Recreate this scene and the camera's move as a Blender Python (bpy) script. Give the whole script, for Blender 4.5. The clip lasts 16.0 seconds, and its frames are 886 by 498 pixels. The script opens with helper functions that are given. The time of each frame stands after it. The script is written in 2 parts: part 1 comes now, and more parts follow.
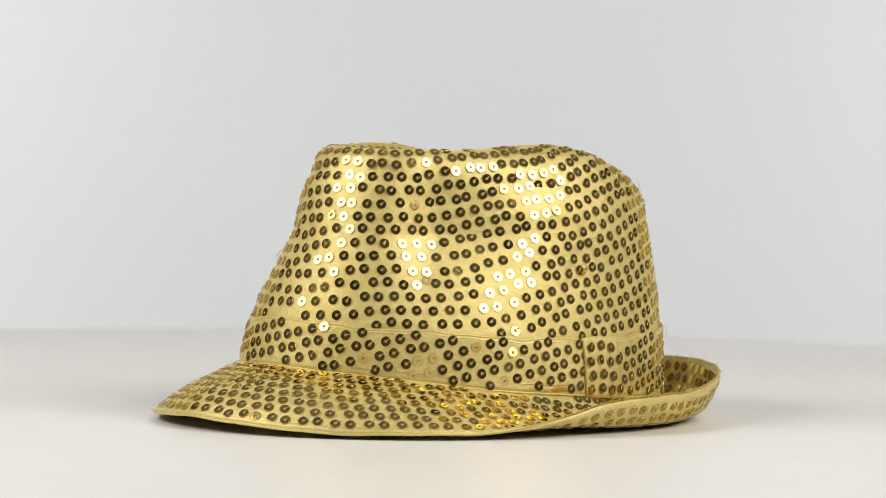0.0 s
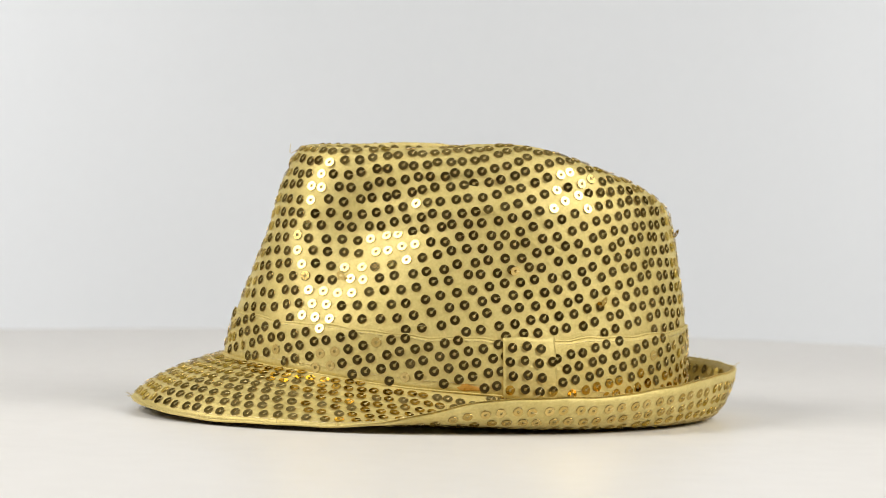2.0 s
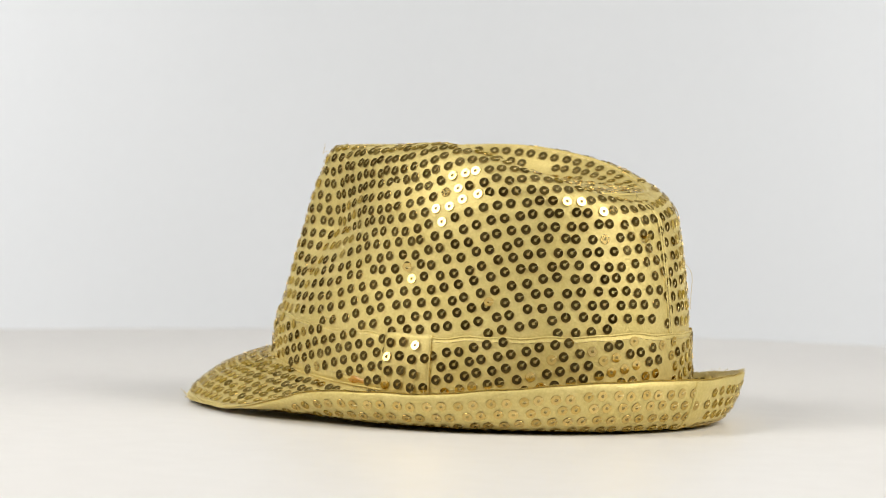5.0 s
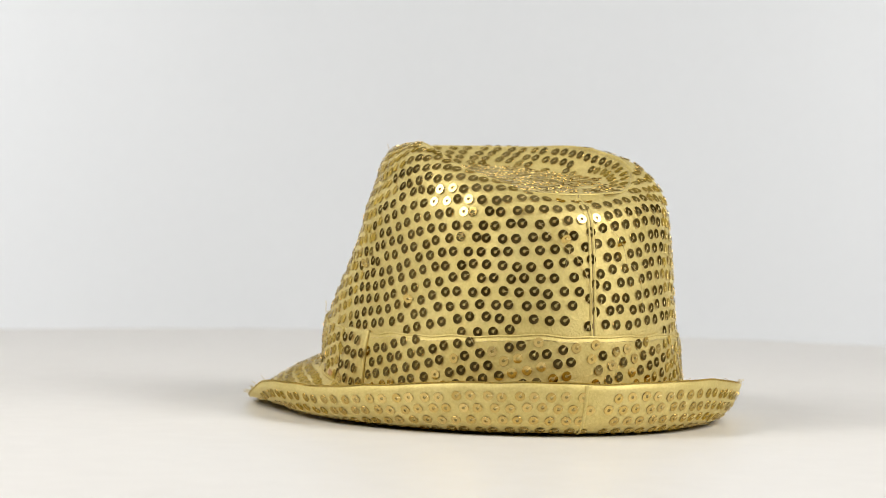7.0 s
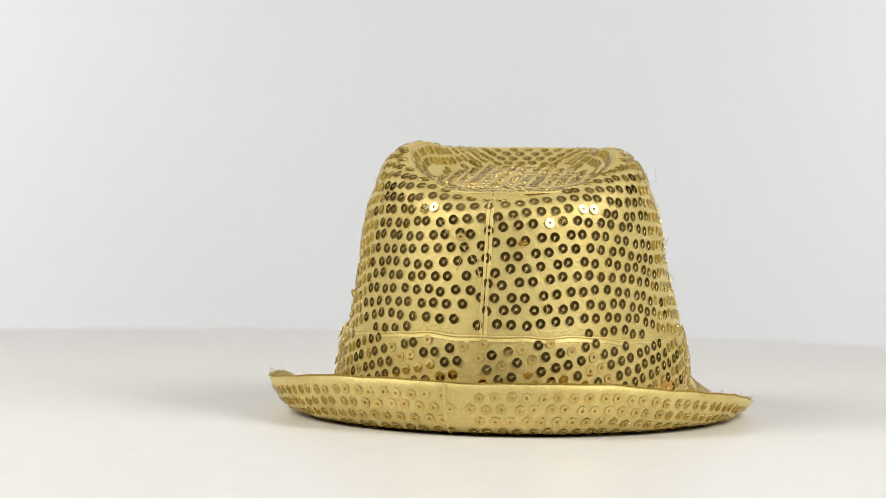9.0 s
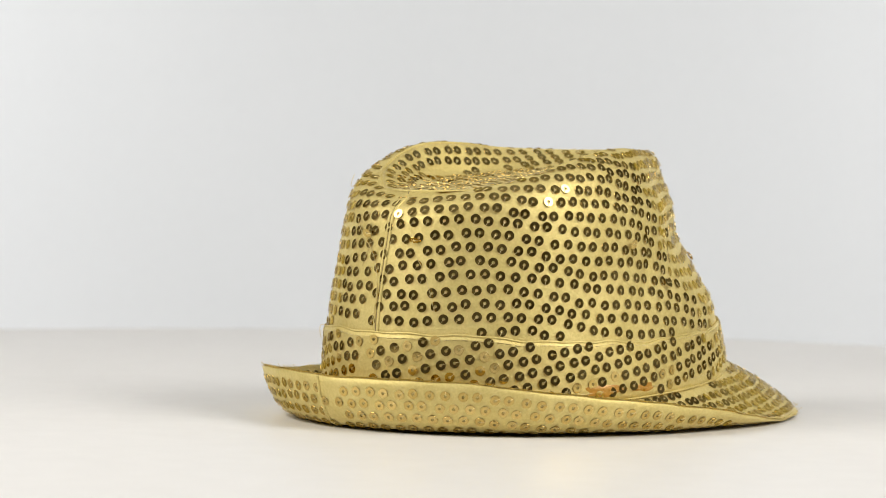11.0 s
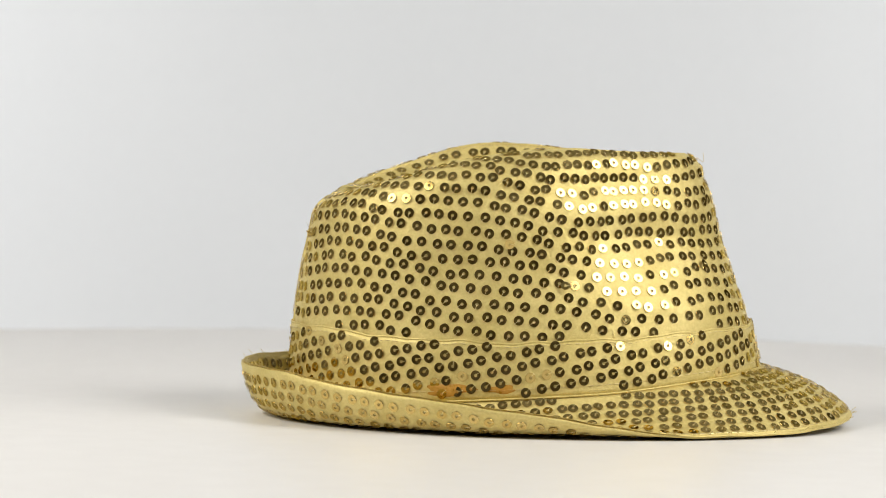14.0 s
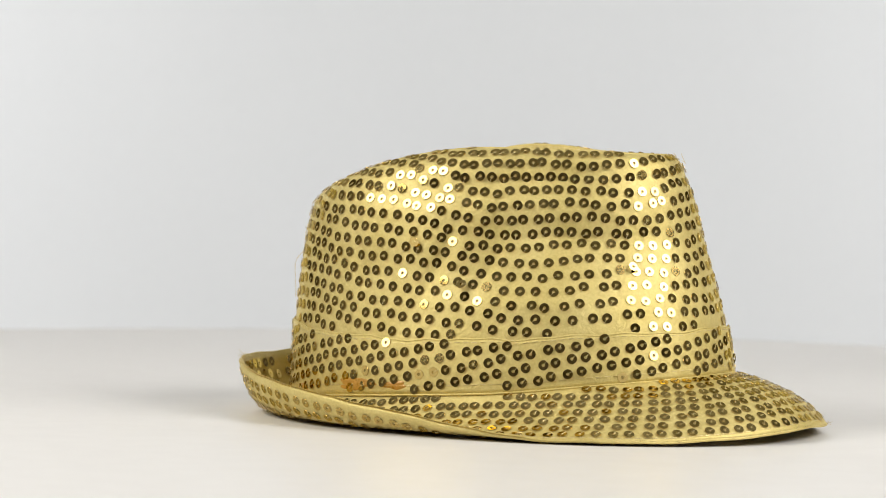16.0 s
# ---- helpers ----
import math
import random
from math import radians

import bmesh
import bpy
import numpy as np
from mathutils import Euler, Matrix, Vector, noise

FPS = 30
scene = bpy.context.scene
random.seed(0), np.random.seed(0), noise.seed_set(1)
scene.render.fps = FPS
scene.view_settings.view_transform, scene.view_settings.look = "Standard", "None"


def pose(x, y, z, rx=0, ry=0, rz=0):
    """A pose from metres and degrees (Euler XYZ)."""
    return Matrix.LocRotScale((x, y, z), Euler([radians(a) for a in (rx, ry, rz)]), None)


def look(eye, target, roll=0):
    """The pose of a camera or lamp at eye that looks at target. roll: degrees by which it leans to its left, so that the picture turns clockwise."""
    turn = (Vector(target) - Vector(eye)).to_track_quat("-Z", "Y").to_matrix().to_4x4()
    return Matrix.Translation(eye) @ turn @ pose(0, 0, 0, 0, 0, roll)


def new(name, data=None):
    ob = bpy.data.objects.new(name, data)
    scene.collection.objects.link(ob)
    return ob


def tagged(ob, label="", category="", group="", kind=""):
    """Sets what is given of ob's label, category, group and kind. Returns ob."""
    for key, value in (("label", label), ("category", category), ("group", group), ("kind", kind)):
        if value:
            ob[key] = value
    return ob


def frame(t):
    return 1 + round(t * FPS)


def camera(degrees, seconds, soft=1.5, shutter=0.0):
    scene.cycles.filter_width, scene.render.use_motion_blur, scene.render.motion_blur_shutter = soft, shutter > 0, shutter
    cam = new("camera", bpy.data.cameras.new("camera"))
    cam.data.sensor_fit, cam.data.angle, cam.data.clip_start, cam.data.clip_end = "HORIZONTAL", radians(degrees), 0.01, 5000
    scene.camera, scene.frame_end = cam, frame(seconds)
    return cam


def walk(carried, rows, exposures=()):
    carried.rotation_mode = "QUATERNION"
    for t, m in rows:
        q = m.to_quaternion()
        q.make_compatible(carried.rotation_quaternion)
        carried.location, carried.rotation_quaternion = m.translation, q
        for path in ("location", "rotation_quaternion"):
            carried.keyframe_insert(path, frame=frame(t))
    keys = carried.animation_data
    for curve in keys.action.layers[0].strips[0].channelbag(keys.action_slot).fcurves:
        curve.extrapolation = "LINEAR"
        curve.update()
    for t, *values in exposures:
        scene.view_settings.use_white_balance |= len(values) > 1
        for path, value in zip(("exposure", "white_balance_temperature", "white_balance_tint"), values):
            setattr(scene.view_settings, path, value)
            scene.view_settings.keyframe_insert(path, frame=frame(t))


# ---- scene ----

# ---------------------------------------------------------------- camera
cam = camera(14.495, 16.0, 0.75)
cam.data.dof.use_dof = True
cam.data.dof.focus_distance, cam.data.dof.aperture_fstop = 1.475, 15.0
EYE = Vector((-0.0019, -1.5559, 0.1406))
YAW, TILT = radians(-0.7737), radians(-2.395)
AIM = EYE + Vector((math.sin(YAW) * math.cos(TILT), math.cos(YAW) * math.cos(TILT), math.sin(TILT)))
walk(cam, [(0.0, look(EYE, AIM, 1.258)), (16.0, look(EYE, AIM, 1.258))],
     [(0.0, -0.08), (2.0, -0.02), (4.0, 0.01), (6.5, 0.03), (9.0, 0.03), (12.5, 0.0), (16.0, -0.04)])

# ---------------------------------------------------------------- light
world = bpy.data.worlds.new("studio_air")
world.use_nodes = True
scene.world = world
world.node_tree.nodes["Background"].inputs[0].default_value = (0.9, 0.95, 1.0, 1)
world.node_tree.nodes["Background"].inputs[1].default_value = 0.03


def softbox(name, eye, target, size, power, colour=(1, 1, 1)):
    data = bpy.data.lights.new(name, "AREA")
    data.shape, data.size, data.size_y, data.energy, data.color = "RECTANGLE", size[0], size[1], power, colour
    ob = new(name, data)
    ob.matrix_world = look(eye, target)
    return ob


softbox("softbox_right", (0.87, -0.5, 0.83), (0, 0, 0.05), (0.7, 0.7), 12.6, (1.0, 0.97, 0.92))
softbox("softbox_left", (-0.9, -0.42, 0.83), (0, 0, 0.05), (0.7, 0.7), 11.2, (1.0, 0.97, 0.92))
# unseen fill lamps, added at both sides to brighten the backdrop evenly
softbox("added_backdrop_fill_west", (-1.15, 0.90, 0.35), (-0.72, 1.7, 0.20), (0.3, 1.1), 9.2, (1.0, 0.995, 0.985))
softbox("added_backdrop_fill_east", (1.15, 0.90, 0.35), (0.72, 1.7, 0.20), (0.3, 1.1), 9.2, (1.0, 0.995, 0.985))

# ---------------------------------------------------------------- materials
def material(name, colour, rough=0.5, metal=0.0):
    m = bpy.data.materials.new(name)
    m.use_nodes = True
    b = m.node_tree.nodes["Principled BSDF"]
    b.inputs["Base Color"].default_value = (*colour, 1)
    b.inputs["Roughness"].default_value = rough
    b.inputs["Metallic"].default_value = metal
    return m, m.node_tree.nodes, m.node_tree.links, b


def mottled(name, dark, light, rough, metal, scales, bump, rough_span=0.1):
    """Two scales of noise between two colours, with relief and uneven gloss."""
    m, nodes, links, b = material(name, light, rough, metal)
    co = nodes.new("ShaderNodeTexCoord")
    big, fine = nodes.new("ShaderNodeTexNoise"), nodes.new("ShaderNodeTexNoise")
    for n, s in ((big, scales[0]), (fine, scales[1])):
        n.inputs["Scale"].default_value = s
        n.inputs["Detail"].default_value = 4
        links.new(co.outputs["Object"], n.inputs["Vector"])
    add = nodes.new("ShaderNodeMath")
    add.operation = "MULTIPLY_ADD"
    add.inputs[1].default_value = 0.5
    half = nodes.new("ShaderNodeMath")
    half.operation = "MULTIPLY"
    half.inputs[1].default_value = 0.5
    links.new(fine.outputs["Fac"], half.inputs[0])
    links.new(big.outputs["Fac"], add.inputs[0])
    links.new(half.outputs[0], add.inputs[2])
    ramp = nodes.new("ShaderNodeValToRGB")
    ramp.color_ramp.elements[0].position, ramp.color_ramp.elements[1].position = 0.35, 0.65
    ramp.color_ramp.elements[0].color, ramp.color_ramp.elements[1].color = (*dark, 1), (*light, 1)
    links.new(add.outputs[0], ramp.inputs[0])
    links.new(ramp.outputs[0], b.inputs["Base Color"])
    span = nodes.new("ShaderNodeMapRange")
    span.inputs["To Min"].default_value, span.inputs["To Max"].default_value = rough - rough_span, rough + rough_span
    links.new(fine.outputs["Fac"], span.inputs["Value"])
    links.new(span.outputs[0], b.inputs["Roughness"])
    relief = nodes.new("ShaderNodeBump")
    relief.inputs["Strength"].default_value, relief.inputs["Distance"].default_value = bump
    links.new(add.outputs[0], relief.inputs["Height"])
    links.new(relief.outputs[0], b.inputs["Normal"])
    return m


GOLD_CLOTH = mottled("gold_lame_cloth", (0.67, 0.535, 0.175), (0.81, 0.67, 0.27), 0.55, 0.48, (50, 900), (0.35, 0.0007))
_n, _l = GOLD_CLOTH.node_tree.nodes, GOLD_CLOTH.node_tree.links
_weave = _n.new("ShaderNodeTexWave")
_weave.bands_direction = "DIAGONAL"
_weave.inputs["Scale"].default_value, _weave.inputs["Distortion"].default_value, _weave.inputs["Detail"].default_value = 1100, 4, 2
_l.new(_n["Texture Coordinate"].outputs["Object"], _weave.inputs["Vector"])
_fine = _n.new("ShaderNodeBump")
_fine.inputs["Strength"].default_value, _fine.inputs["Distance"].default_value = 0.2, 0.0001
_l.new(_weave.outputs["Fac"], _fine.inputs["Height"])
_l.new(_n["Bump"].outputs[0], _fine.inputs["Normal"])
_l.new(_fine.outputs[0], _n["Principled BSDF"].inputs["Normal"])
_crinkle = _n.new("ShaderNodeTexNoise")
_crinkle.inputs["Scale"].default_value, _crinkle.inputs["Detail"].default_value, _crinkle.inputs["Distortion"].default_value = 230, 3, 1.2
_l.new(_n["Texture Coordinate"].outputs["Object"], _crinkle.inputs["Vector"])
_fold = _n.new("ShaderNodeBump")
_fold.inputs["Strength"].default_value, _fold.inputs["Distance"].default_value = 0.35, 0.0012
_l.new(_crinkle.outputs["Fac"], _fold.inputs["Height"])
_l.new(_fine.outputs[0], _fold.inputs["Normal"])
_l.new(_fold.outputs[0], _n["Principled BSDF"].inputs["Normal"])
GOLD_THREAD = mottled("gold_thread", (0.62, 0.48, 0.18), (0.84, 0.71, 0.36), 0.4, 0.4, (200, 1500), (0.3, 0.0003))
LINING = mottled("dark_lining", (0.26, 0.19, 0.08), (0.34, 0.25, 0.11), 0.8, 0.0, (60, 600), (0.2, 0.0005))
TABLE_WHITE = mottled("white_table", (0.79, 0.776, 0.752), (0.83, 0.817, 0.795), 0.44, 0.0, (3, 60), (0.03, 0.0004), 0.04)
WALL_WHITE = mottled("white_backdrop", (0.765, 0.785, 0.81), (0.80, 0.82, 0.845), 0.9, 0.0, (2, 150), (0.05, 0.0006), 0.03)
ROOM_GREY = mottled("grey_room_paint", (0.45, 0.43, 0.39), (0.51, 0.49, 0.45), 0.9, 0.0, (2, 80), (0.1, 0.001), 0.05)

SEQUIN, _n, _l, _b = material("gold_sequin", (0.80, 0.60, 0.22), 0.14, 1.0)
_b.inputs["Specular Tint"].default_value = (0.60, 0.49, 0.26, 1)
_i = _n.new("ShaderNodeObjectInfo")
_g = _n.new("ShaderNodeNewGeometry")
_a = _n.new("ShaderNodeMath")
_a.operation = "ADD"
_l.new(_i.outputs["Random"], _a.inputs[0])
_l.new(_g.outputs["Random Per Island"], _a.inputs[1])
_w = _n.new("ShaderNodeMath")
_w.operation = "FRACT"
_l.new(_a.outputs[0], _w.inputs[0])
_r = _n.new("ShaderNodeValToRGB")
_r.color_ramp.elements[0].color, _r.color_ramp.elements[1].color = (0.53, 0.375, 0.11, 1), (0.66, 0.49, 0.18, 1)
_l.new(_w.outputs[0], _r.inputs[0])
_l.new(_r.outputs[0], _b.inputs["Base Color"])
_m = _n.new("ShaderNodeMapRange")
_m.inputs["To Min"].default_value, _m.inputs["To Max"].default_value = 0.03, 0.09
_l.new(_w.outputs[0], _m.inputs["Value"])
_l.new(_m.outputs[0], _b.inputs["Roughness"])


# ---------------------------------------------------------------- building helpers
def mesh_object(name, verts, faces, mats, parent=None, smooth=True, slots=None):
    me = bpy.data.meshes.new(name)
    me.from_pydata([tuple(v) for v in verts], [], [tuple(f) for f in faces])
    for m in mats:
        me.materials.append(m)
    me.polygons.foreach_set("use_smooth", [smooth] * len(me.polygons))
    if slots is not None:
        me.polygons.foreach_set("material_index", slots)
    me.update()
    ob = new(name, me)
    ob.parent = parent
    return ob


def box(name, lo, hi, mat, bevel=0.0):
    bm = bmesh.new()
    bmesh.ops.create_cube(bm, size=1)
    for v in bm.verts:
        for k in range(3):
            v.co[k] = lo[k] if v.co[k] < 0 else hi[k]
    if bevel:
        bmesh.ops.bevel(bm, geom=bm.edges[:], offset=bevel, segments=3, affect="EDGES", profile=0.5)
    me = bpy.data.meshes.new(name)
    bm.to_mesh(me)
    bm.free()
    me.materials.append(mat)
    return new(name, me)


# ---------------------------------------------------------------- the studio
def disc(name, radius, low, high, mat, bevel=0.006, sides=160):
    """A round plate with a rounded rim."""
    prof = [(0, low), (radius - bevel, low), (radius, low + bevel), (radius, high - bevel)]
    prof += [(radius - bevel + bevel * math.cos(a), high - bevel + bevel * math.sin(a)) for a in np.linspace(0.3, math.pi / 2, 5)]
    prof += [(radius * 0.5, high), (0, high)]
    bm = bmesh.new()
    rings = [[bm.verts.new((r * math.cos(2 * math.pi * k / sides), r * math.sin(2 * math.pi * k / sides), z)) for k in range(sides)] if r else [bm.verts.new((0, 0, z))]
             for r, z in prof]
    for a, b in zip(rings, rings[1:]):
        for k in range(sides):
            q = [a[k % len(a)], a[(k + 1) % len(a)], b[(k + 1) % len(b)], b[k % len(b)]]
            bm.faces.new(list(dict.fromkeys(q)))
    bmesh.ops.recalc_face_normals(bm, faces=bm.faces[:])
    for f in bm.faces:
        f.smooth = abs(f.normal.z) < 0.99
    me = bpy.data.meshes.new(name)
    bm.to_mesh(me)
    bm.free()
    me.materials.append(mat)
    return new(name, me)


turntable = tagged(new("turntable"), "round white turntable slowly turning under the hat", "turntable")
plate = disc("plate", 0.58, -0.03, 0.0015, TABLE_WHITE)
plate.parent = turntable
spindle = disc("spindle", 0.16, -0.10, -0.03, ROOM_GREY)
spindle.parent = turntable
tagged(box("table_base", (-0.5, -0.5, -0.75), (0.5, 0.5, -0.10), ROOM_GREY), "plain grey base under the turntable", "base", kind="structure")
tagged(box("backdrop", (-1.6, 1.7, -0.75), (1.6, 1.73, 2.0), WALL_WHITE), "pale grey white studio backdrop", "backdrop", kind="structure")
tagged(box("floor", (-2.5, -3.0, -0.80), (2.5, 2.5, -0.75), ROOM_GREY), "grey studio floor", "floor", kind="structure")
tagged(box("ceiling", (-2.5, -3.0, 2.1), (2.5, 2.5, 2.15), WALL_WHITE), "white studio ceiling", "ceiling", kind="structure")
for _name, _lo, _hi in (("wall_west", (-2.55, -3.0, -0.75), (-2.5, 2.5, 2.1)), ("wall_east", (2.5, -3.0, -0.75), (2.55, 2.5, 2.1)),
                        ("wall_south", (-2.5, -3.05, -0.75), (2.5, -3.0, 2.1)), ("wall_north", (-2.5, 2.5, -0.75), (2.5, 2.55, 2.1))):
    tagged(box(_name, _lo, _hi, ROOM_GREY), "grey studio wall", "wall", kind="structure")


# ---------------------------------------------------------------- the hat's shape (hat space: x front, y left, metres)
def around(values):
    """A smooth closed curve through values given every 30 degrees, in millimetres."""
    v = np.array(values, float) * 0.001

    def at(phi):
        x = np.mod(np.degrees(phi), 360) / 30
        i = np.floor(x).astype(int) % 12
        f = x - np.floor(x)
        a, b, c, d = v[(i - 1) % 12], v[i], v[(i + 1) % 12], v[(i + 2) % 12]
        return b + 0.5 * f * (c - a + f * (2 * a - 5 * b + 4 * c - d + f * (3 * (b - c) + d - a)))
    return at


def oval(phi, front, back, side, full=2.3):
    """An egg-shaped outline; full over 2 swells the corner between its front and its left side."""
    c, s = np.cos(phi), np.sin(phi)
    e = np.where((c > 0) & (s > 0), full, 2.0)
    return ((np.abs(c) / np.where(c > 0, front, back)) ** e + (np.abs(s) / side) ** e) ** (-1 / e)


base_z = around([30, 27, 22, 19, 16, 12, 11, 12, 16, 19, 22, 27])
band_line = around([49, 47, 44, 42, 42, 44, 45, 44, 42, 42, 44, 47])


def ripple(phi, size):
    """Hand-sewn unevenness along an edge."""
    return size * (0.5 * np.sin(9 * phi + 0.6) + 0.35 * np.sin(17 * phi + 2.1) + 0.3 * np.sin(31 * phi + 4.0))


def band_z(phi):
    return band_line(phi) + ripple(phi, 0.0008)


ridge_z = around([122.5, 122, 122.8, 124.8, 123.5, 112.5, 102, 107.5, 118, 123, 124, 123])
edge_line = around([9.5, 6.6, 8, 18.5, 20.5, 26, 26.5, 26, 20.5, 15, 7.5, 5.8])


def edge_z(phi):
    return edge_line(phi) + ripple(phi + 0.7, 0.0004)


dip_z = around([23, 20.5, 8, -3, -4.2, -4, -3.2, -4, -4.2, -3, 3.5, 13.5])
round_z = around([11, 11, 13, 17, 17, 14, 11, 14, 17, 17, 14, 11])
turn_q = around([900, 890, 820, 740, 780, 840, 870, 840, 780, 740, 800, 880])


def pinch(deg, mm, centre, lean, ahead, behind, depths):
    """The hollow that a thumb presses into the front of the crown, in millimetres."""
    d = (deg - centre - lean * (mm - 95) + 180) % 360 - 180
    return np.interp(mm, [44, 58, 72, 86, 100, 114], [0, *depths]) * np.exp(-0.5 * (d / np.where(d > 0, ahead, behind)) ** 2)


# slow swells of the soft cloth: how often round the hat, cosine and sine, and their growth with height
SWELLS = ((1, -0.95, 0.81, -0.34, -0.40), (2, 0.66, 1.78, -0.99, 0.04), (3, 0.57, 0.38, 0.90, -0.07), (4, -0.92, 0.22, -0.31, 0.19))


def side_r(phi, z):
    mm = z * 1000
    deg = np.degrees(phi)
    front = np.interp(mm, [30, 48, 66, 84, 108, 118], [106, 102, 96.2, 91, 85, 79])
    back = np.interp(mm, [9, 45, 61, 77, 96, 110], [101, 99.5, 97.5, 95.5, 93, 91])
    side = np.interp(mm, [19, 37, 56, 70, 84, 97, 104, 110], [77, 75.3, 72.5, 70, 68, 65, 61.5, 58])
    r = oval(phi, front, back, side, 2.0)
    full, up = np.clip((mm - 30) / 40, 0, 1), (mm - 80) / 30
    for k, a, b, c, d in SWELLS:
        r = r + full * ((a + c * up) * np.cos(k * phi) + (b + d * up) * np.sin(k * phi))
    r = r - pinch(deg, mm, 41.1, -0.017, 21.8, 8.2, (4.0, 8.7, 14.5, 12.0, 4.9))
    r = r - pinch(deg, mm, -36.3, 0.033, 18.5, 20.1, (-0.3, 4.7, 11.0, 8.4, 9.7))
    # small creases in the cloth, running down the sides
    for centre, lean, level, tall, deep in ((-84, 0.35, 78, 18, 0.7), (-60, 0.5, 84, 16, 0.8), (-118, -0.3, 74, 15, 0.6), (152, 0.25, 78, 16, 0.6), (22, -0.3, 66, 14, 0.8), (96, 0.4, 70, 16, 0.5)):
        d = (deg - centre - lean * (mm - level) + 180) % 360 - 180
        r = r - deep * np.exp(-0.5 * (d / 2.2) ** 2 - 0.5 * ((mm - level) / tall) ** 2)
    return r * 0.001


def crown_side(phi, s):
    """s 0 at the brim, 1 where the rim starts to round."""
    lo, hi = base_z(phi), ridge_z(phi) - round_z(phi)
    z = lo + s * (hi - lo)
    r = side_r(phi, z)
    return np.stack([r * np.cos(phi), r * np.sin(phi), z], -1)


def crown_top(phi, q):
    """q 1 at the end of the side, 0 in the middle of the dented top."""
    top, drop, turn = ridge_z(phi), round_z(phi), turn_q(phi)
    r = side_r(phi, top - drop) * q
    x = r * np.cos(phi)
    floor_z = 0.1112 + 0.085 * np.clip(x, -0.09, 0.03)
    k = np.clip((q - turn) / (1 - turn), 0, 1)
    outer = top - drop + drop * (1 - k ** 1.7) ** (1 / 1.7)
    f = np.clip((q - 0.54) / (turn - 0.54), 0, 1)
    f = f * f * (3 - 2 * f)
    inner = floor_z + np.maximum(top - floor_z, 0.0003) * f
    return np.stack([x, r * np.sin(phi), np.where(q > turn, outer, inner)], -1)


def brim_curve(phi, t):
    """t 0 at the crown, 1 at the outer edge."""
    r0, r2 = side_r(phi, base_z(phi)), oval(phi, 0.148, 0.122, np.where(np.sin(phi) > 0, 0.108, 0.104), 2.1)
    r1 = r0 + 0.72 * (r2 - r0)
    z0, z1, z2 = base_z(phi), dip_z(phi), edge_z(phi)
    r = (1 - t) ** 2 * r0 + 2 * t * (1 - t) * r1 + t * t * r2
    z = (1 - t) ** 2 * z0 + 2 * t * (1 - t) * z1 + t * t * z2
    return np.stack([r * np.cos(phi), r * np.sin(phi), z], -1)


def band_curve(phi, s):
    lo, hi = base_z(phi) - 0.0005, band_z(phi)
    z = lo + s * (hi - lo)
    # the band is drawn straight over hollows of the crown
    r = np.maximum(side_r(phi, z), side_r(phi, lo) + s * (side_r(phi, hi) - side_r(phi, lo))) + 0.0012
    return np.stack([r * np.cos(phi), r * np.sin(phi), z], -1)


def normal_at(f, phi, s, flip=1):
    e = 1e-4
    a = f(phi + e, s) - f(phi - e, s)
    b = f(phi, s + e) - f(phi, s - e)
    n = np.cross(a, b) * flip
    n /= np.linalg.norm(n, axis=-1, keepdims=True)
    return n, a / np.linalg.norm(a, axis=-1, keepdims=True)


def sheet(name, f, phis, steps, mat, parent, thick, closed=True, offset=-1):
    p, s = np.meshgrid(phis, steps)
    v = f(p, s).reshape(-1, 3)
    n, m = len(phis), len(steps)
    faces = [(j * n + i, j * n + (i + 1) % n, (j + 1) * n + (i + 1) % n, (j + 1) * n + i)
             for j in range(m - 1) for i in range(n if closed else n - 1)]
    ob = mesh_object(name, v, faces, mat, parent)
    sol = ob.modifiers.new("thickness", "SOLIDIFY")
    sol.thickness, sol.offset = thick, offset
    if len(mat) > 1:
        sol.material_offset = 1
    return ob


TURN = np.linspace(0, 2 * np.pi, 240, endpoint=False)


def crown_shape(phi, s):
    return np.where((s <= 1)[..., None], crown_side(phi, np.minimum(s, 1)), crown_top(phi, np.clip(2 - s, 0, 1)))


hat = new("sequin_trilby_hat")
tagged(hat, "gold sequin trilby hat with pinched crown and matching band", "hat")
crown = sheet("crown", crown_shape, TURN, np.concatenate([np.linspace(0, 1, 40), 2 - np.linspace(1, 0.015, 44)[1:]]), [GOLD_CLOTH, LINING], hat, 0.0015)
tagged(crown, "gold lame crown sewn with round sequins")
brim = sheet("brim", brim_curve, TURN, np.linspace(0, 1, 18), [GOLD_CLOTH], hat, 0.0016, offset=1)
tagged(brim, "gold sequin brim turned up at the back")
band = sheet("hat_band", band_curve, TURN, np.linspace(0, 1, 12), [GOLD_CLOTH], hat, 0.0011)
tagged(band, "folded gold sequin band")


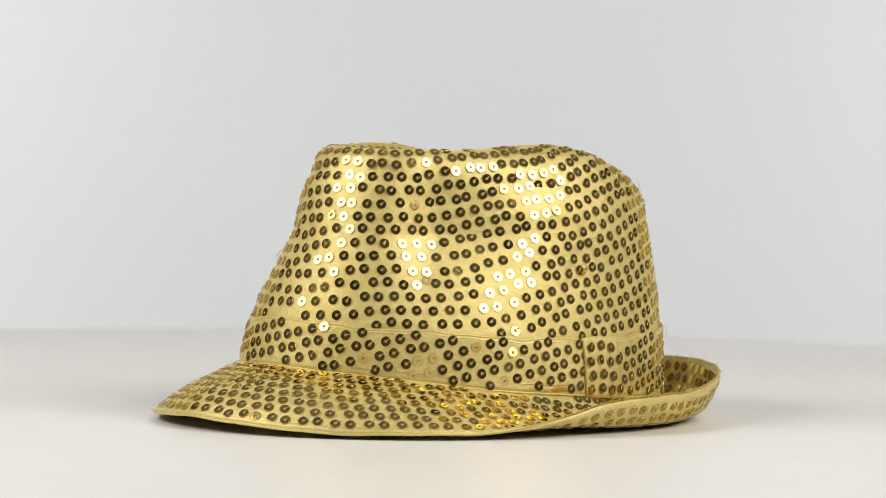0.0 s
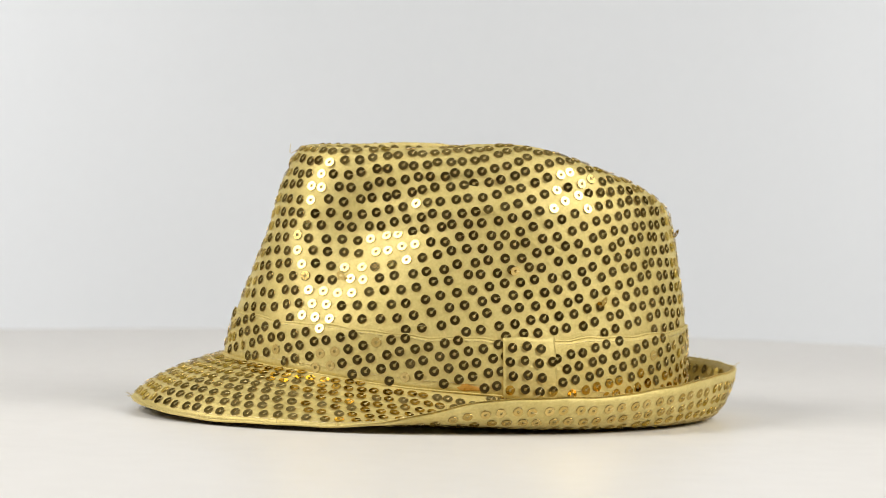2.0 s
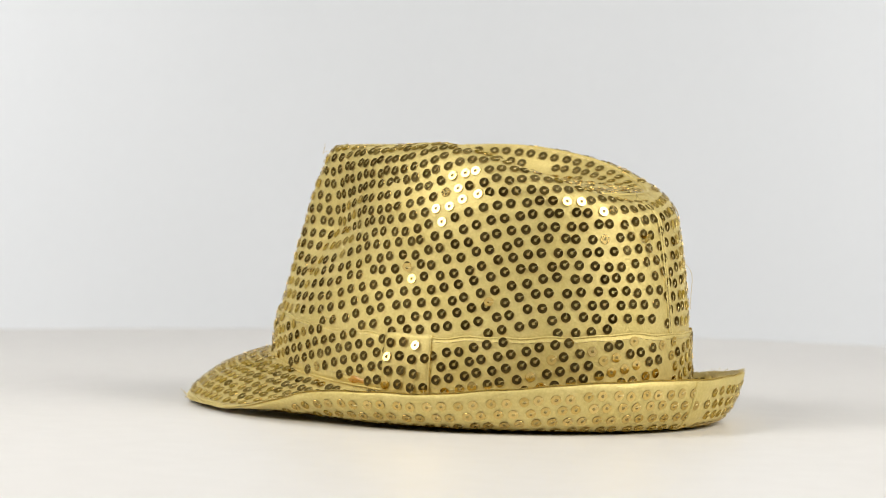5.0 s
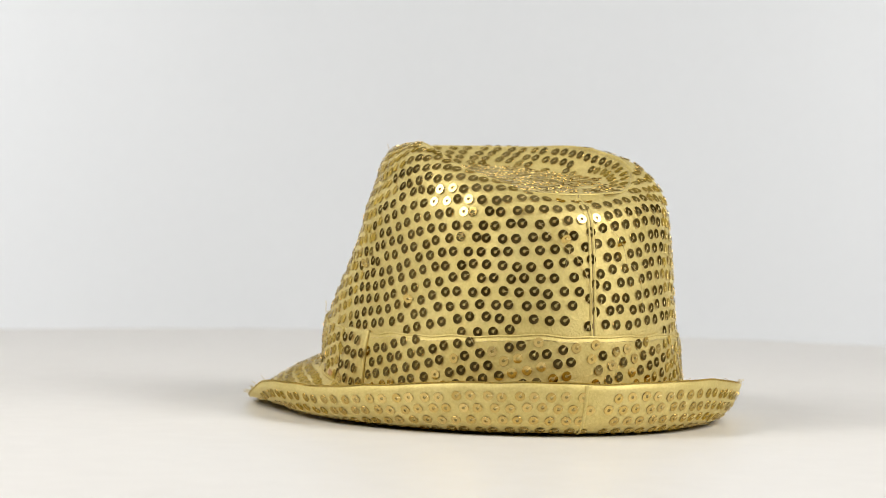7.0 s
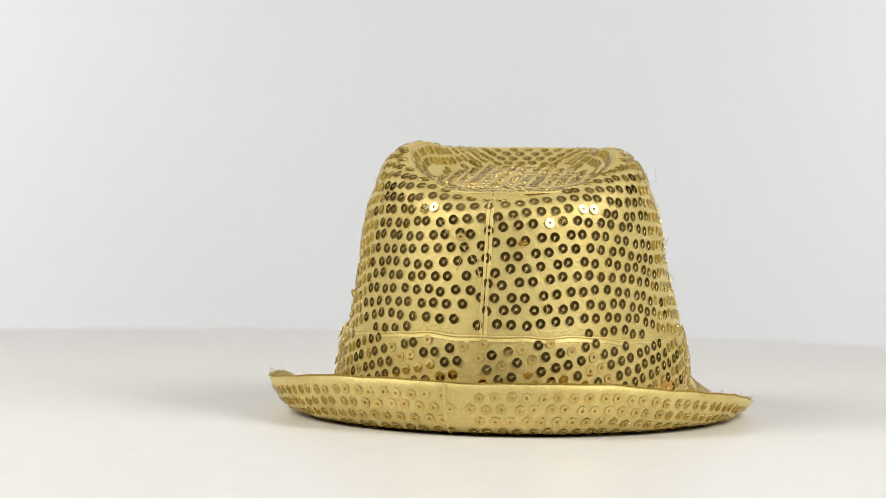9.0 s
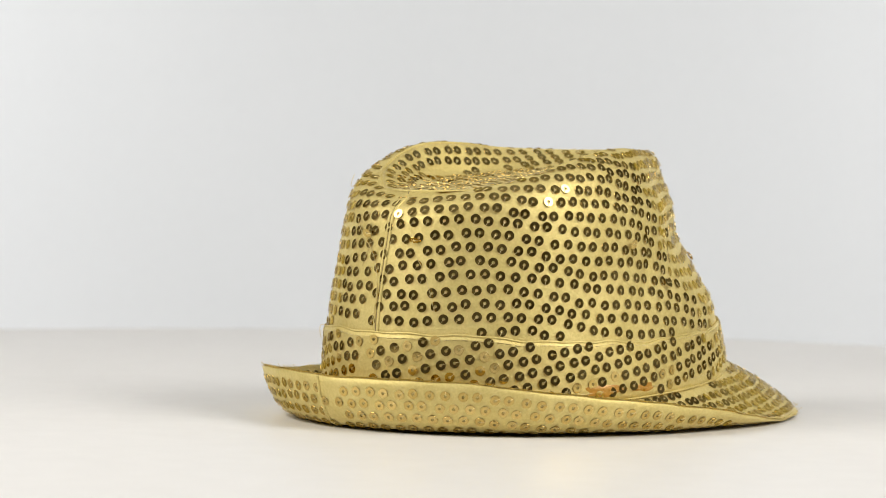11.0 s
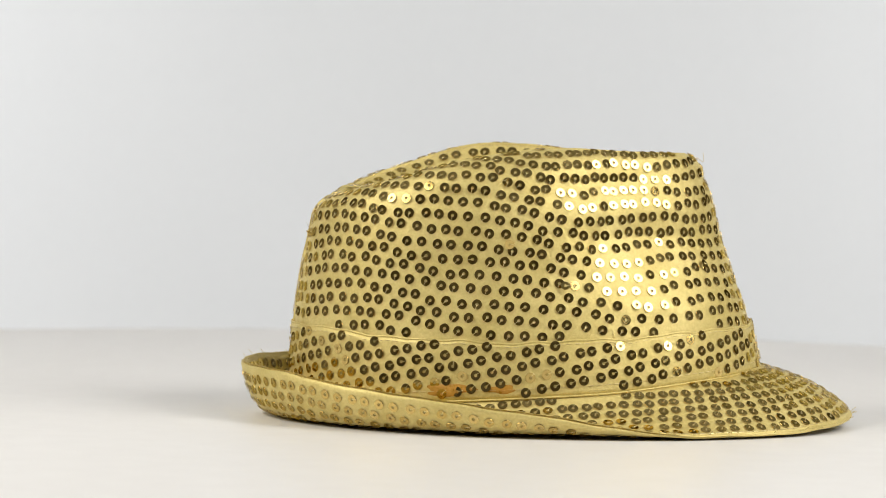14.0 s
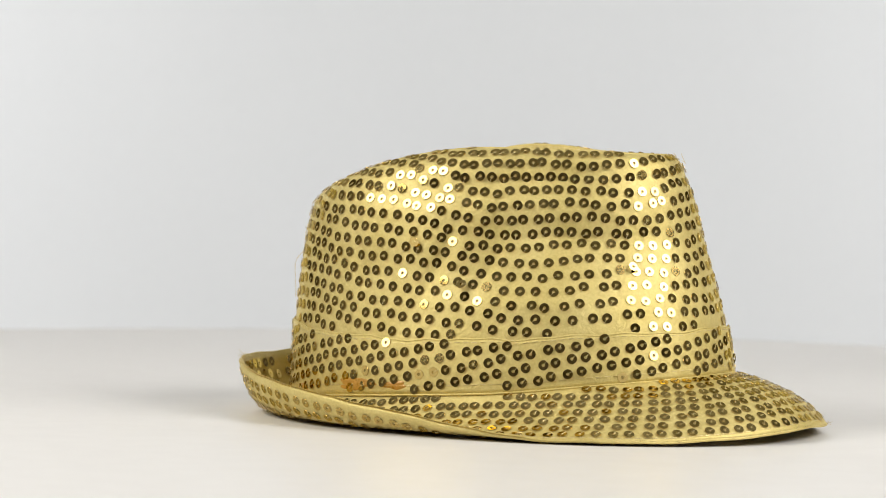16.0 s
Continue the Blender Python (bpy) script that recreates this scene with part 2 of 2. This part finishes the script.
# ---------------------------------------------------------------- sequins
def sequin_shape(sides=12):
    a = np.linspace(0, 2 * np.pi, sides, endpoint=False)
    c, s = np.cos(a), np.sin(a)
    rings = [(0.72, 0.12), (2.14, 0.12), (2.17, 0.05)]
    v = np.concatenate([np.stack([r * c, r * s, 0 * c + h], -1) for r, h in rings])
    f = [(k * sides + i, (k + 1) * sides + i, (k + 1) * sides + (i + 1) % sides, k * sides + (i + 1) % sides)
         for k in range(2) for i in range(sides)]
    b = len(v)
    w = 0.2
    thread = np.array([(-0.1, -w, 0.04), (2.55, -w, -0.1), (2.55, w, -0.1), (-0.1, w, 0.04), (0.2, 0, 0.24), (2.1, 0, 0.27)], float)
    f += [(b, b + 1, b + 5, b + 4), (b + 3, b + 4, b + 5, b + 2), (b, b + 4, b + 3), (b + 1, b + 2, b + 5)]
    return np.concatenate([v, thread]) * 0.001, f, [0] * (2 * sides) + [1] * 4


SEQ_V, SEQ_F, SEQ_M = sequin_shape()
_me = bpy.data.meshes.new("sequin")
_me.from_pydata([tuple(v) for v in SEQ_V], [], SEQ_F)
_me.materials.append(SEQUIN)
_me.materials.append(GOLD_THREAD)
_me.polygons.foreach_set("material_index", SEQ_M)
SEQ_MESH = _me
rng = np.random.default_rng(7)


def lattice(x0, x1, y0, y1, tilt, step=0.0065, shear=0.5):
    """Staggered rows of sewn sequins, slightly uneven."""
    row = step * 0.84
    big = max(x1 - x0, y1 - y0) * 1.5
    n, m = int(big / step), int(big / row)
    i, j = np.meshgrid(np.arange(-n, n + 1), np.arange(-m, m + 1))
    whole = np.floor(shear * j).astype(int)
    x = (i + shear * j - whole) * step + np.where((i - whole) % 2, 0.0003, -0.0003)
    y = j * row
    x, y = x + rng.normal(0, 0.00022, x.shape), y + rng.normal(0, 0.00022, y.shape)
    t = radians(tilt)
    u = (x * math.cos(t) - y * math.sin(t)).ravel() + (x0 + x1) / 2
    w = (x * math.sin(t) + y * math.cos(t)).ravel() + (y0 + y1) / 2
    k = (u >= x0) & (u <= x1) & (w >= y0) & (w <= y1)
    return u[k], w[k]


def sew(points, normals, along, parent, single, label="", wobble=2.1, lift=0.0002, slant=40):
    """Lays a sequin on each point; the picked ones are pieces of their own, the others one mesh."""
    n = normals + rng.normal(0, radians(wobble), normals.shape)
    n /= np.linalg.norm(n, axis=-1, keepdims=True)
    turn = np.radians(slant + rng.normal(0, 14, len(n)))
    x = along - n * np.sum(along * n, -1, keepdims=True)
    x /= np.linalg.norm(x, axis=-1, keepdims=True)
    y = np.cross(n, x)
    c, s = np.cos(turn)[:, None], np.sin(turn)[:, None]
    x, y = c * x + s * y, c * y - s * x
    p = points + normals * (lift + rng.uniform(0, 0.00015, len(n)))[:, None]
    rest = []
    for k in range(len(p)):
        if single[k]:
            ob = new("sequin", SEQ_MESH)
            ob.parent = parent
            ob.matrix_basis = Matrix(((x[k][0], y[k][0], n[k][0], p[k][0]), (x[k][1], y[k][1], n[k][1], p[k][1]),
                                      (x[k][2], y[k][2], n[k][2], p[k][2]), (0, 0, 0, 1)))
        else:
            rest.append(k)
    if rest:
        r = np.array(rest)
        v = (SEQ_V[None, :, 0:1] * x[r][:, None] + SEQ_V[None, :, 1:2] * y[r][:, None] + SEQ_V[None, :, 2:3] * n[r][:, None] + p[r][:, None]).reshape(-1, 3)
        m = len(SEQ_V)
        f = [tuple(q + m * k for q in face) for k in range(len(r)) for face in SEQ_F]
        ob = mesh_object("sequin_field", v, f, [SEQUIN, GOLD_THREAD], parent, False, SEQ_M * len(r))
        tagged(ob, label, kind="stuff")


# side of the crown and over its rounded shoulder: length round the hat against height
def crown_skin(phi, h):
    """h: height up to the shoulder, then the length of cloth over it."""
    lo, hi = base_z(phi), ridge_z(phi) - round_z(phi)
    up = crown_side(phi, np.minimum((h - lo) / (hi - lo), 1))
    share = np.clip((h - hi) / shoulder(phi), 0, 1.05)
    over = crown_top(phi, 1 - (1 - turn_q(phi)) * share ** 1.7)
    return np.where((h <= hi)[..., None], up, over)


def shoulder(phi):
    """Length of cloth over the rounded shoulder."""
    return 1.04 * np.hypot(round_z(phi), (1 - turn_q(phi)) * side_r(phi, ridge_z(phi) - round_z(phi)))


_phi = np.linspace(-np.pi, np.pi, 721)
_ring = crown_side(_phi, np.full(721, 0.5))
_len = np.concatenate([[0], np.cumsum(np.linalg.norm(np.diff(_ring, axis=0), axis=-1))])
_drift = np.concatenate([[0], np.cumsum(np.diff(_len) * (0.05 + 0.12 * np.sin(0.5 * (_phi[1:] + _phi[:-1]))))])
i, j = np.meshgrid(np.arange(-2, 98), np.arange(0, 29))
whole = np.floor(0.49 * j).astype(int)
u = ((i + 0.49 * j - whole) * 0.0068 + np.where((i - whole) % 2, 0.0003, -0.0003)).ravel()
w = (0.03 + j * 0.0058).ravel() + np.interp(u, _len, _drift) - 0.5 * (_drift.max() + _drift.min())
w = w + 0.0020 * np.sin(u / 0.034) + 0.0011 * np.sin(u / 0.013 + w / 0.02)
u = u + 0.0007 * np.sin(w / 0.017 + u / 0.05)
u, w = u + rng.normal(0, 0.0004, len(u)), w + rng.normal(0, 0.0004, len(w))
k = (u > 0.0012) & (u < _len[-1] - 0.0012)
u, w = u[k], w[k]
ph = np.interp(u, _len, _phi)
k = (w > band_z(ph) + 0.0015) & (w < ridge_z(ph) - round_z(ph) + shoulder(ph) * 0.99)
ph, w = ph[k], w[k]
n, a = normal_at(crown_skin, ph, w)
pick = np.argsort(np.abs(ph - 2.6))
single = np.zeros(len(ph), bool)
single[pick[:300]] = True
sew(crown_skin(ph, w), n, a, crown, single, "gold sequins sewn on the crown's side", slant=np.where(ph > 0, 42, 235))

# top of the crown: the flat bottom of the dent in plan, its walls by length of cloth
u, w = lattice(-0.095, 0.09, -0.07, 0.07, 5)
ph, r = np.arctan2(w, u), np.hypot(u, w)
q = r / side_r(ph, ridge_z(ph) - round_z(ph))
k = (q < 0.60) & (q > 0.02)
ph, q = ph[k], q[k]
n, a = normal_at(crown_top, ph, q, -1)
sew(crown_top(ph, q), n, a, crown, np.zeros(len(ph), bool), "gold sequins sewn on the dented top")
_ring = crown_top(_phi, np.full(721, 0.72))
_cut = np.concatenate([[0], np.cumsum(np.linalg.norm(np.diff(_ring, axis=0), axis=-1))])
u, w = lattice(0.0, _cut[-1], 0.002, 0.05, 0, 0.0064)
ph = np.interp(u, _cut, _phi)
qq = np.linspace(0, 1, 31)
q = []
for pp, dd in zip(ph, w):
    span = 0.62 + (turn_q(np.array([pp]))[0] - 0.018 - 0.62) * qq
    c = crown_top(np.full(31, pp), span)
    cut = np.concatenate([[0], np.cumsum(np.linalg.norm(np.diff(c[::-1], axis=0), axis=-1))])
    q.append(np.interp(dd, cut, span[::-1], right=-1))
q = np.array(q)
k = q > 0
ph, q = ph[k], q[k]
n, a = normal_at(crown_top, ph, q, -1)
sew(crown_top(ph, q), n, a, crown, np.zeros(len(ph), bool), "gold sequins sewn inside the dented top")

# band
_ring = band_curve(_phi, np.full(721, 0.5))
_len = np.concatenate([[0], np.cumsum(np.linalg.norm(np.diff(_ring, axis=0), axis=-1))])
u, w = lattice(0.003, _len[-1] - 0.003, 0.0, 0.06, 12, 0.0064)
ph = np.interp(u, _len, _phi)
s = (w - base_z(ph)) / (band_z(ph) - base_z(ph))
k = (s > 0.09) & (s < 0.95)
ph, s = ph[k], s[k]
n, a = normal_at(band_curve, ph, s)
sew(band_curve(ph, s), n, a, band, np.ones(len(ph), bool), "gold sequins sewn on the band", 4.0)

# brim, above and below: length round the hat against the way in from the edge
_ring = brim_curve(_phi, np.full(721, 0.6))
_len = np.concatenate([[0], np.cumsum(np.linalg.norm(np.diff(_ring, axis=0), axis=-1))])
tt = np.linspace(0, 1, 41)


def from_edge(phi, d):
    """The place across the brim that lies d metres of cloth in from its edge; below 0 where the brim is narrower."""
    out = []
    for pp, dd in zip(phi, d):
        c = brim_curve(np.full(41, pp), tt)
        cut = np.concatenate([[0], np.cumsum(np.linalg.norm(np.diff(c[::-1], axis=0), axis=-1))])
        out.append(np.interp(dd, cut, tt[::-1], right=-1))
    return np.array(out)


for flip, tilt in ((1, 0), (-1, 0)):
    u, w = lattice(0.002, _len[-1] - 0.002, 0.0016 if flip > 0 else 0.0026, (0.0016 if flip > 0 else 0.0026) + 13 * 0.0064 * 0.84, tilt, 0.0064)
    ph = np.interp(u, _len, _phi)
    t = from_edge(ph, w)
    k = (t > 0.05) & (t < 0.995)
    ph, t = ph[k], t[k]
    n, a = normal_at(brim_curve, ph, t, -flip)
    p = brim_curve(ph, t)
    if flip < 0:
        p = p + n * 0.0016
        keep = (p[:, 2] > 0.0036) & (t > 0.3)
        p, n, a = p[keep], n[keep], a[keep]
    sew(p, n, a, brim, np.zeros(len(p), bool), "gold sequins sewn on the brim", 3.0 if flip > 0 else 1.0, 0.0003 if flip > 0 else 0.00012)


# ---------------------------------------------------------------- loop, seams, stitches
def ribbon(name, points, normals, wide, high, mat, parent, closed=False):
    """A rounded cord or fold along a line on the cloth."""
    p, n = np.asarray(points), np.asarray(normals)
    t = np.gradient(p, axis=0)
    if closed:
        t[0] = t[-1] = p[1] - p[-2]
    t /= np.linalg.norm(t, axis=-1, keepdims=True)
    b = np.cross(t, n)
    sect = [(-0.5, -0.3), (-0.42, 0.55), (0, 1.0), (0.42, 0.55), (0.5, -0.3)]
    v = np.stack([p + b * (x * wide) + n * (y * high) for x, y in sect], 1).reshape(-1, 3)
    m, c = len(p), len(sect)
    f = [(i * c + j, i * c + j + 1, (i + 1) * c + j + 1, (i + 1) * c + j) for i in range(m - 1) for j in range(c - 1)]
    return mesh_object(name, v, f, [mat], parent)


def stitches(name, f, phis, s, parent, length=0.0026, gap=0.0012, lift=0.0002, wide=0.0005):
    """A line of single stitches round the hat, one mesh."""
    ring = f(phis, s)
    d = np.concatenate([[0], np.cumsum(np.linalg.norm(np.diff(ring, axis=0), axis=-1))])
    verts, faces = [], []
    for k in range(int(d[-1] / (length + gap))):
        a, b = k * (length + gap), k * (length + gap) + length
        pa, pb = np.interp([a, b], d, phis)
        ss = np.interp([a, b], d, s)
        ends = f(np.array([pa, pb]), ss)
        nn, _x = normal_at(f, np.array([pa, pb]), ss)
        if nn[0][2] < -0.3:
            nn = -nn
        side = np.cross(ends[1] - ends[0], nn[0])
        side *= wide / 2 / np.linalg.norm(side)
        o = len(verts)
        up = nn * lift
        for e in (0, 1):
            verts += [ends[e] + side - up[e], ends[e] + up[e] * 2, ends[e] - side - up[e]]
        faces += [(o, o + 1, o + 4, o + 3), (o + 1, o + 2, o + 5, o + 4)]
    ob = mesh_object(name, verts, faces, [GOLD_THREAD], parent)
    tagged(ob, "line of gold stitches", kind="stuff")
    return ob


ROUNDABOUT = np.linspace(-np.pi, np.pi, 361)
for level in (0.94, 0.17):
    stitches("stitch_line", band_curve, ROUNDABOUT, np.full(361, level), band)
stitches("stitch_line", brim_curve, ROUNDABOUT, np.full(361, 0.93), brim)
stitches("stitch_line", crown_top, ROUNDABOUT, turn_q(ROUNDABOUT) - 0.035, crown)

# folded edges of the band
for level, high in ((1.0, 0.0002), (0.0, 0.0004)):
    sv = np.full(361, level)
    n, a = normal_at(band_curve, ROUNDABOUT, np.clip(sv, 0.01, 0.99))
    tagged(ribbon("band_fold", band_curve(ROUNDABOUT, sv), n, 0.0009, high, GOLD_CLOTH, band, True), "folded edge of the band")
# welt round the top
sv = turn_q(ROUNDABOUT) - 0.012
n, a = normal_at(crown_top, ROUNDABOUT, sv, -1)
tagged(ribbon("top_seam", crown_top(ROUNDABOUT, sv), n, 0.0016, 0.0005, GOLD_CLOTH, crown, True), "sewn seam round the dented top")
# bound outer edge of the brim
sv = np.full(361, 1.0)
n, a = normal_at(brim_curve, ROUNDABOUT, np.full(361, 0.99), -1)
tagged(ribbon("brim_binding", brim_curve(ROUNDABOUT, sv) - n * 0.0005, n, 0.0016, 0.0005, GOLD_CLOTH, brim, True), "turned and stitched brim edge")

# upright seam at the back of the crown
hh = np.linspace(0.044, 0.113, 60)
for off in (-0.0095, 0.0095):
    pp = np.full(60, radians(-177)) + off + 0.004 * np.sin(hh * 90)
    n, a = normal_at(crown_skin, pp, hh)
    tagged(ribbon("back_seam", crown_skin(pp, hh), n, 0.0017, 0.0006, GOLD_CLOTH, crown), "upright back seam of the crown")
# shade of the seam's groove, painted as a thin strip in the lining colour
pp = np.full(60, radians(-177)) + 0.004 * np.sin(hh * 90)
n, a = normal_at(crown_skin, pp, hh)
tagged(ribbon("seam_shade_strip", crown_skin(pp, hh), n, 0.0008, 0.0003, LINING, crown), "dark strip painting the shade in the back seam")
tt = np.linspace(0.05, 1.0, 30)
pp = np.full(30, radians(177))
n, a = normal_at(brim_curve, pp, np.clip(tt, 0.02, 0.98))
tagged(ribbon("brim_seam", brim_curve(pp, tt) + n * 0.0016, n, 0.0018, 0.0006, GOLD_CLOTH, brim), "back seam of the brim")


def loop_curve(x, s):
    """The short strap round the band on the left side; x runs backwards along the hat in metres."""
    phi = np.arctan2(0.0765, -x)
    p = band_curve(phi, s)
    out = p.copy()
    out[..., 2] = 0
    out /= np.linalg.norm(out, axis=-1, keepdims=True)
    bulge = 0.0004 * np.sin(np.pi * np.clip((x - 0.0065) / 0.0245, 0, 1)) ** 0.4 + 0.0004 * np.sin(np.pi * np.clip(s, 0, 1)) ** 0.5
    return p + out * (0.0006 + bulge)[..., None]


xs = np.linspace(0.0065, 0.031, 18)
loop = sheet("band_loop", loop_curve, xs, np.linspace(-0.03, 1.06, 16), [GOLD_CLOTH], hat, 0.0012, closed=False)
tagged(loop, "short gold sequin strap wrapped round the band")
u, w = np.meshgrid(np.arange(4), np.arange(4))
u, w = (0.0092 + u * 0.0065 + 0.0012 * (w % 2)).ravel(), (0.12 + w * 0.25 + 0.03 * (u % 2)).ravel()
k = u < 0.0295
u, w = u[k], w[k]
n, a = normal_at(loop_curve, u, w, -1)
flipn = np.where(n[:, 1:2] < 0, -1, 1)
sew(loop_curve(u, w), n * flipn, a, loop, np.ones(len(u), bool), wobble=5.0, lift=0.0006)

# loose threads
def loose_thread(points, parent, thick=0.00011):
    c = bpy.data.curves.new("loose_thread", "CURVE")
    c.dimensions, c.bevel_depth, c.bevel_resolution = "3D", thick, 1
    sp = c.splines.new("NURBS")
    sp.points.add(len(points) - 1)
    for pt, co in zip(sp.points, points):
        pt.co = (*co, 1)
    sp.use_endpoint_u, sp.order_u = True, 4
    c.materials.append(GOLD_THREAD)
    ob = new("loose_thread", c)
    ob.parent = parent
    return ob


for angle, height, run, reach, fall in ((-165, 0.078, 4, 0.006, -0.022), (-170, 0.090, 5, 0.005, -0.018), (-178, 0.098, 7, 0.003, -0.030), (178, 0.085, -6, 0.003, -0.026),
                                        (20, 0.118, 6, 0.003, 0.003), (8, 0.119, -5, 0.003, 0.003), (-100, 0.108, 5, 0.004, 0.006),
                                        (140, 0.104, -4, 0.004, 0.005), (150, 0.045, 5, 0.004, -0.006), (70, 0.046, -6, 0.003, 0.004), (-60, 0.046, 5, 0.003, -0.005)):
    path = []
    for e in np.linspace(0, 1, 5):
        q = crown_skin(np.array([radians(angle + run * e)]), np.array([height]))[0]
        out = np.array([math.cos(radians(angle)), math.sin(radians(angle)), 0])
        path.append(q + out * reach * math.sin(math.pi * min(e, 0.75)) + np.array([0, 0, fall * e + 0.002 * math.sin(7 * e + angle)]))
    loose_thread(path, crown)
loose_thread([crown_skin(np.array([radians(d)]), np.array([h]))[0] + np.array([-0.0009, 0, 0])
              for d, h in ((169, 0.093), (172, 0.087), (176, 0.083), (180, 0.077), (182, 0.068), (183, 0.058), (181.5, 0.048))], crown, 0.00013)
# a few sequins hanging loose by their thread
for d, h, lean in ((-168, 0.084, 60), (176, 0.086, 35), (100, 0.071, 30), (-95, 0.083, 25), (-75, 0.066, -30), (130, 0.058, 28), (40, 0.067, 30), (-20, 0.075, -25)):
    q = crown_skin(np.array([radians(d)]), np.array([h]))[0]
    out = Vector((math.cos(radians(d)), math.sin(radians(d)), 0.15)).normalized()
    hung = new("sequin", SEQ_MESH)
    hung.parent = crown
    hung.matrix_basis = Matrix.Translation(Vector(q) + out * 0.0016) @ (out.to_track_quat("Z", "Y").to_matrix().to_4x4()) @ pose(0, 0, 0, lean, lean / 3, 0)
# old glue that has seeped out under the band
AMBER_GLUE = mottled("amber_glue", (0.50, 0.24, 0.03), (0.66, 0.36, 0.07), 0.3, 0.1, (120, 700), (0.3, 0.0004))
for centre, wide, low, high in ((176, 6.5, 0.20, 0.42), (-171, 4.0, 0.18, 0.34), (-112, 8.0, 0.08, 0.30), (-96, 5.0, 0.10, 0.26), (-140, 4.0, 0.05, 0.20), (84, 4.0, 0.03, 0.16)):
    rim = []
    for e in np.linspace(0, 2 * np.pi, 28, endpoint=False):
        k = 1 + 0.16 * math.sin(3 * e + centre) + 0.10 * math.sin(5 * e + 2 * centre)
        rim.append((radians(centre + wide * k * math.cos(e)), (low + high) / 2 + (high - low) / 2 * k * math.sin(e)))
    pp, ss = np.array([(radians(centre), (low + high) / 2)] + [(radians(centre) + 0.7 * (a - radians(centre)), (low + high) / 2 + 0.7 * (b - (low + high) / 2)) for a, b in rim] + rim).T
    n, a = normal_at(band_curve, pp, ss)
    rise = np.array([0.00035] + [0.0003] * 28 + [-0.0001] * 28)
    faces = [(0, 1 + k, 1 + (k + 1) % 28) for k in range(28)] + [(1 + k, 29 + k, 29 + (k + 1) % 28, 1 + (k + 1) % 28) for k in range(28)]
    tagged(mesh_object("glue_smear", band_curve(pp, ss) + n * rise[:, None], faces, [AMBER_GLUE], band), "smear of dried amber glue")
# frayed cloth along the brim's edge
for e in range(150):
    a0 = rng.uniform(-np.pi, np.pi)
    q = brim_curve(np.array([a0]), np.array([1.0]))[0]
    out = np.array([math.cos(a0), math.sin(a0), rng.uniform(-0.2, 1.0)])
    side = np.array([-math.sin(a0), math.cos(a0), 0]) * rng.uniform(-0.0025, 0.0025)
    length = rng.uniform(0.0012, 0.003)
    loose_thread([q - out * 0.001, q + out * length * 0.4 + side * 0.3, q + out * length * 0.8 + side * 0.8, q + out * length + side], brim, 0.00009)

# sweatband inside, on which the hat stands
def sweat_curve(phi, s):
    r = side_r(phi, base_z(phi)) - 0.005
    return np.stack([r * np.cos(phi), r * np.sin(phi), 0.0036 + s * 0.032], -1)


tagged(sheet("sweatband", sweat_curve, TURN, np.linspace(0, 1, 4), [LINING], hat, 0.0015), "dark inner sweatband")


# ---------------------------------------------------------------- what moves
RATE = -15.70  # degrees a second


def motions():
    rows = []
    for i in range(33):
        t = i * 0.5
        turn = RATE * t
        c, s = math.cos(radians(turn)), math.sin(radians(turn))
        x, y = -0.0147, -0.0012
        rows.append((t, pose(c * x - s * y, s * x + c * y, -0.002, 0, 0, 220 + turn)))
    walk(hat, rows)
    walk(turntable, [(i * 0.5, pose(0, 0, 0, 0, 0, RATE * i * 0.5)) for i in range(33)])


motions()
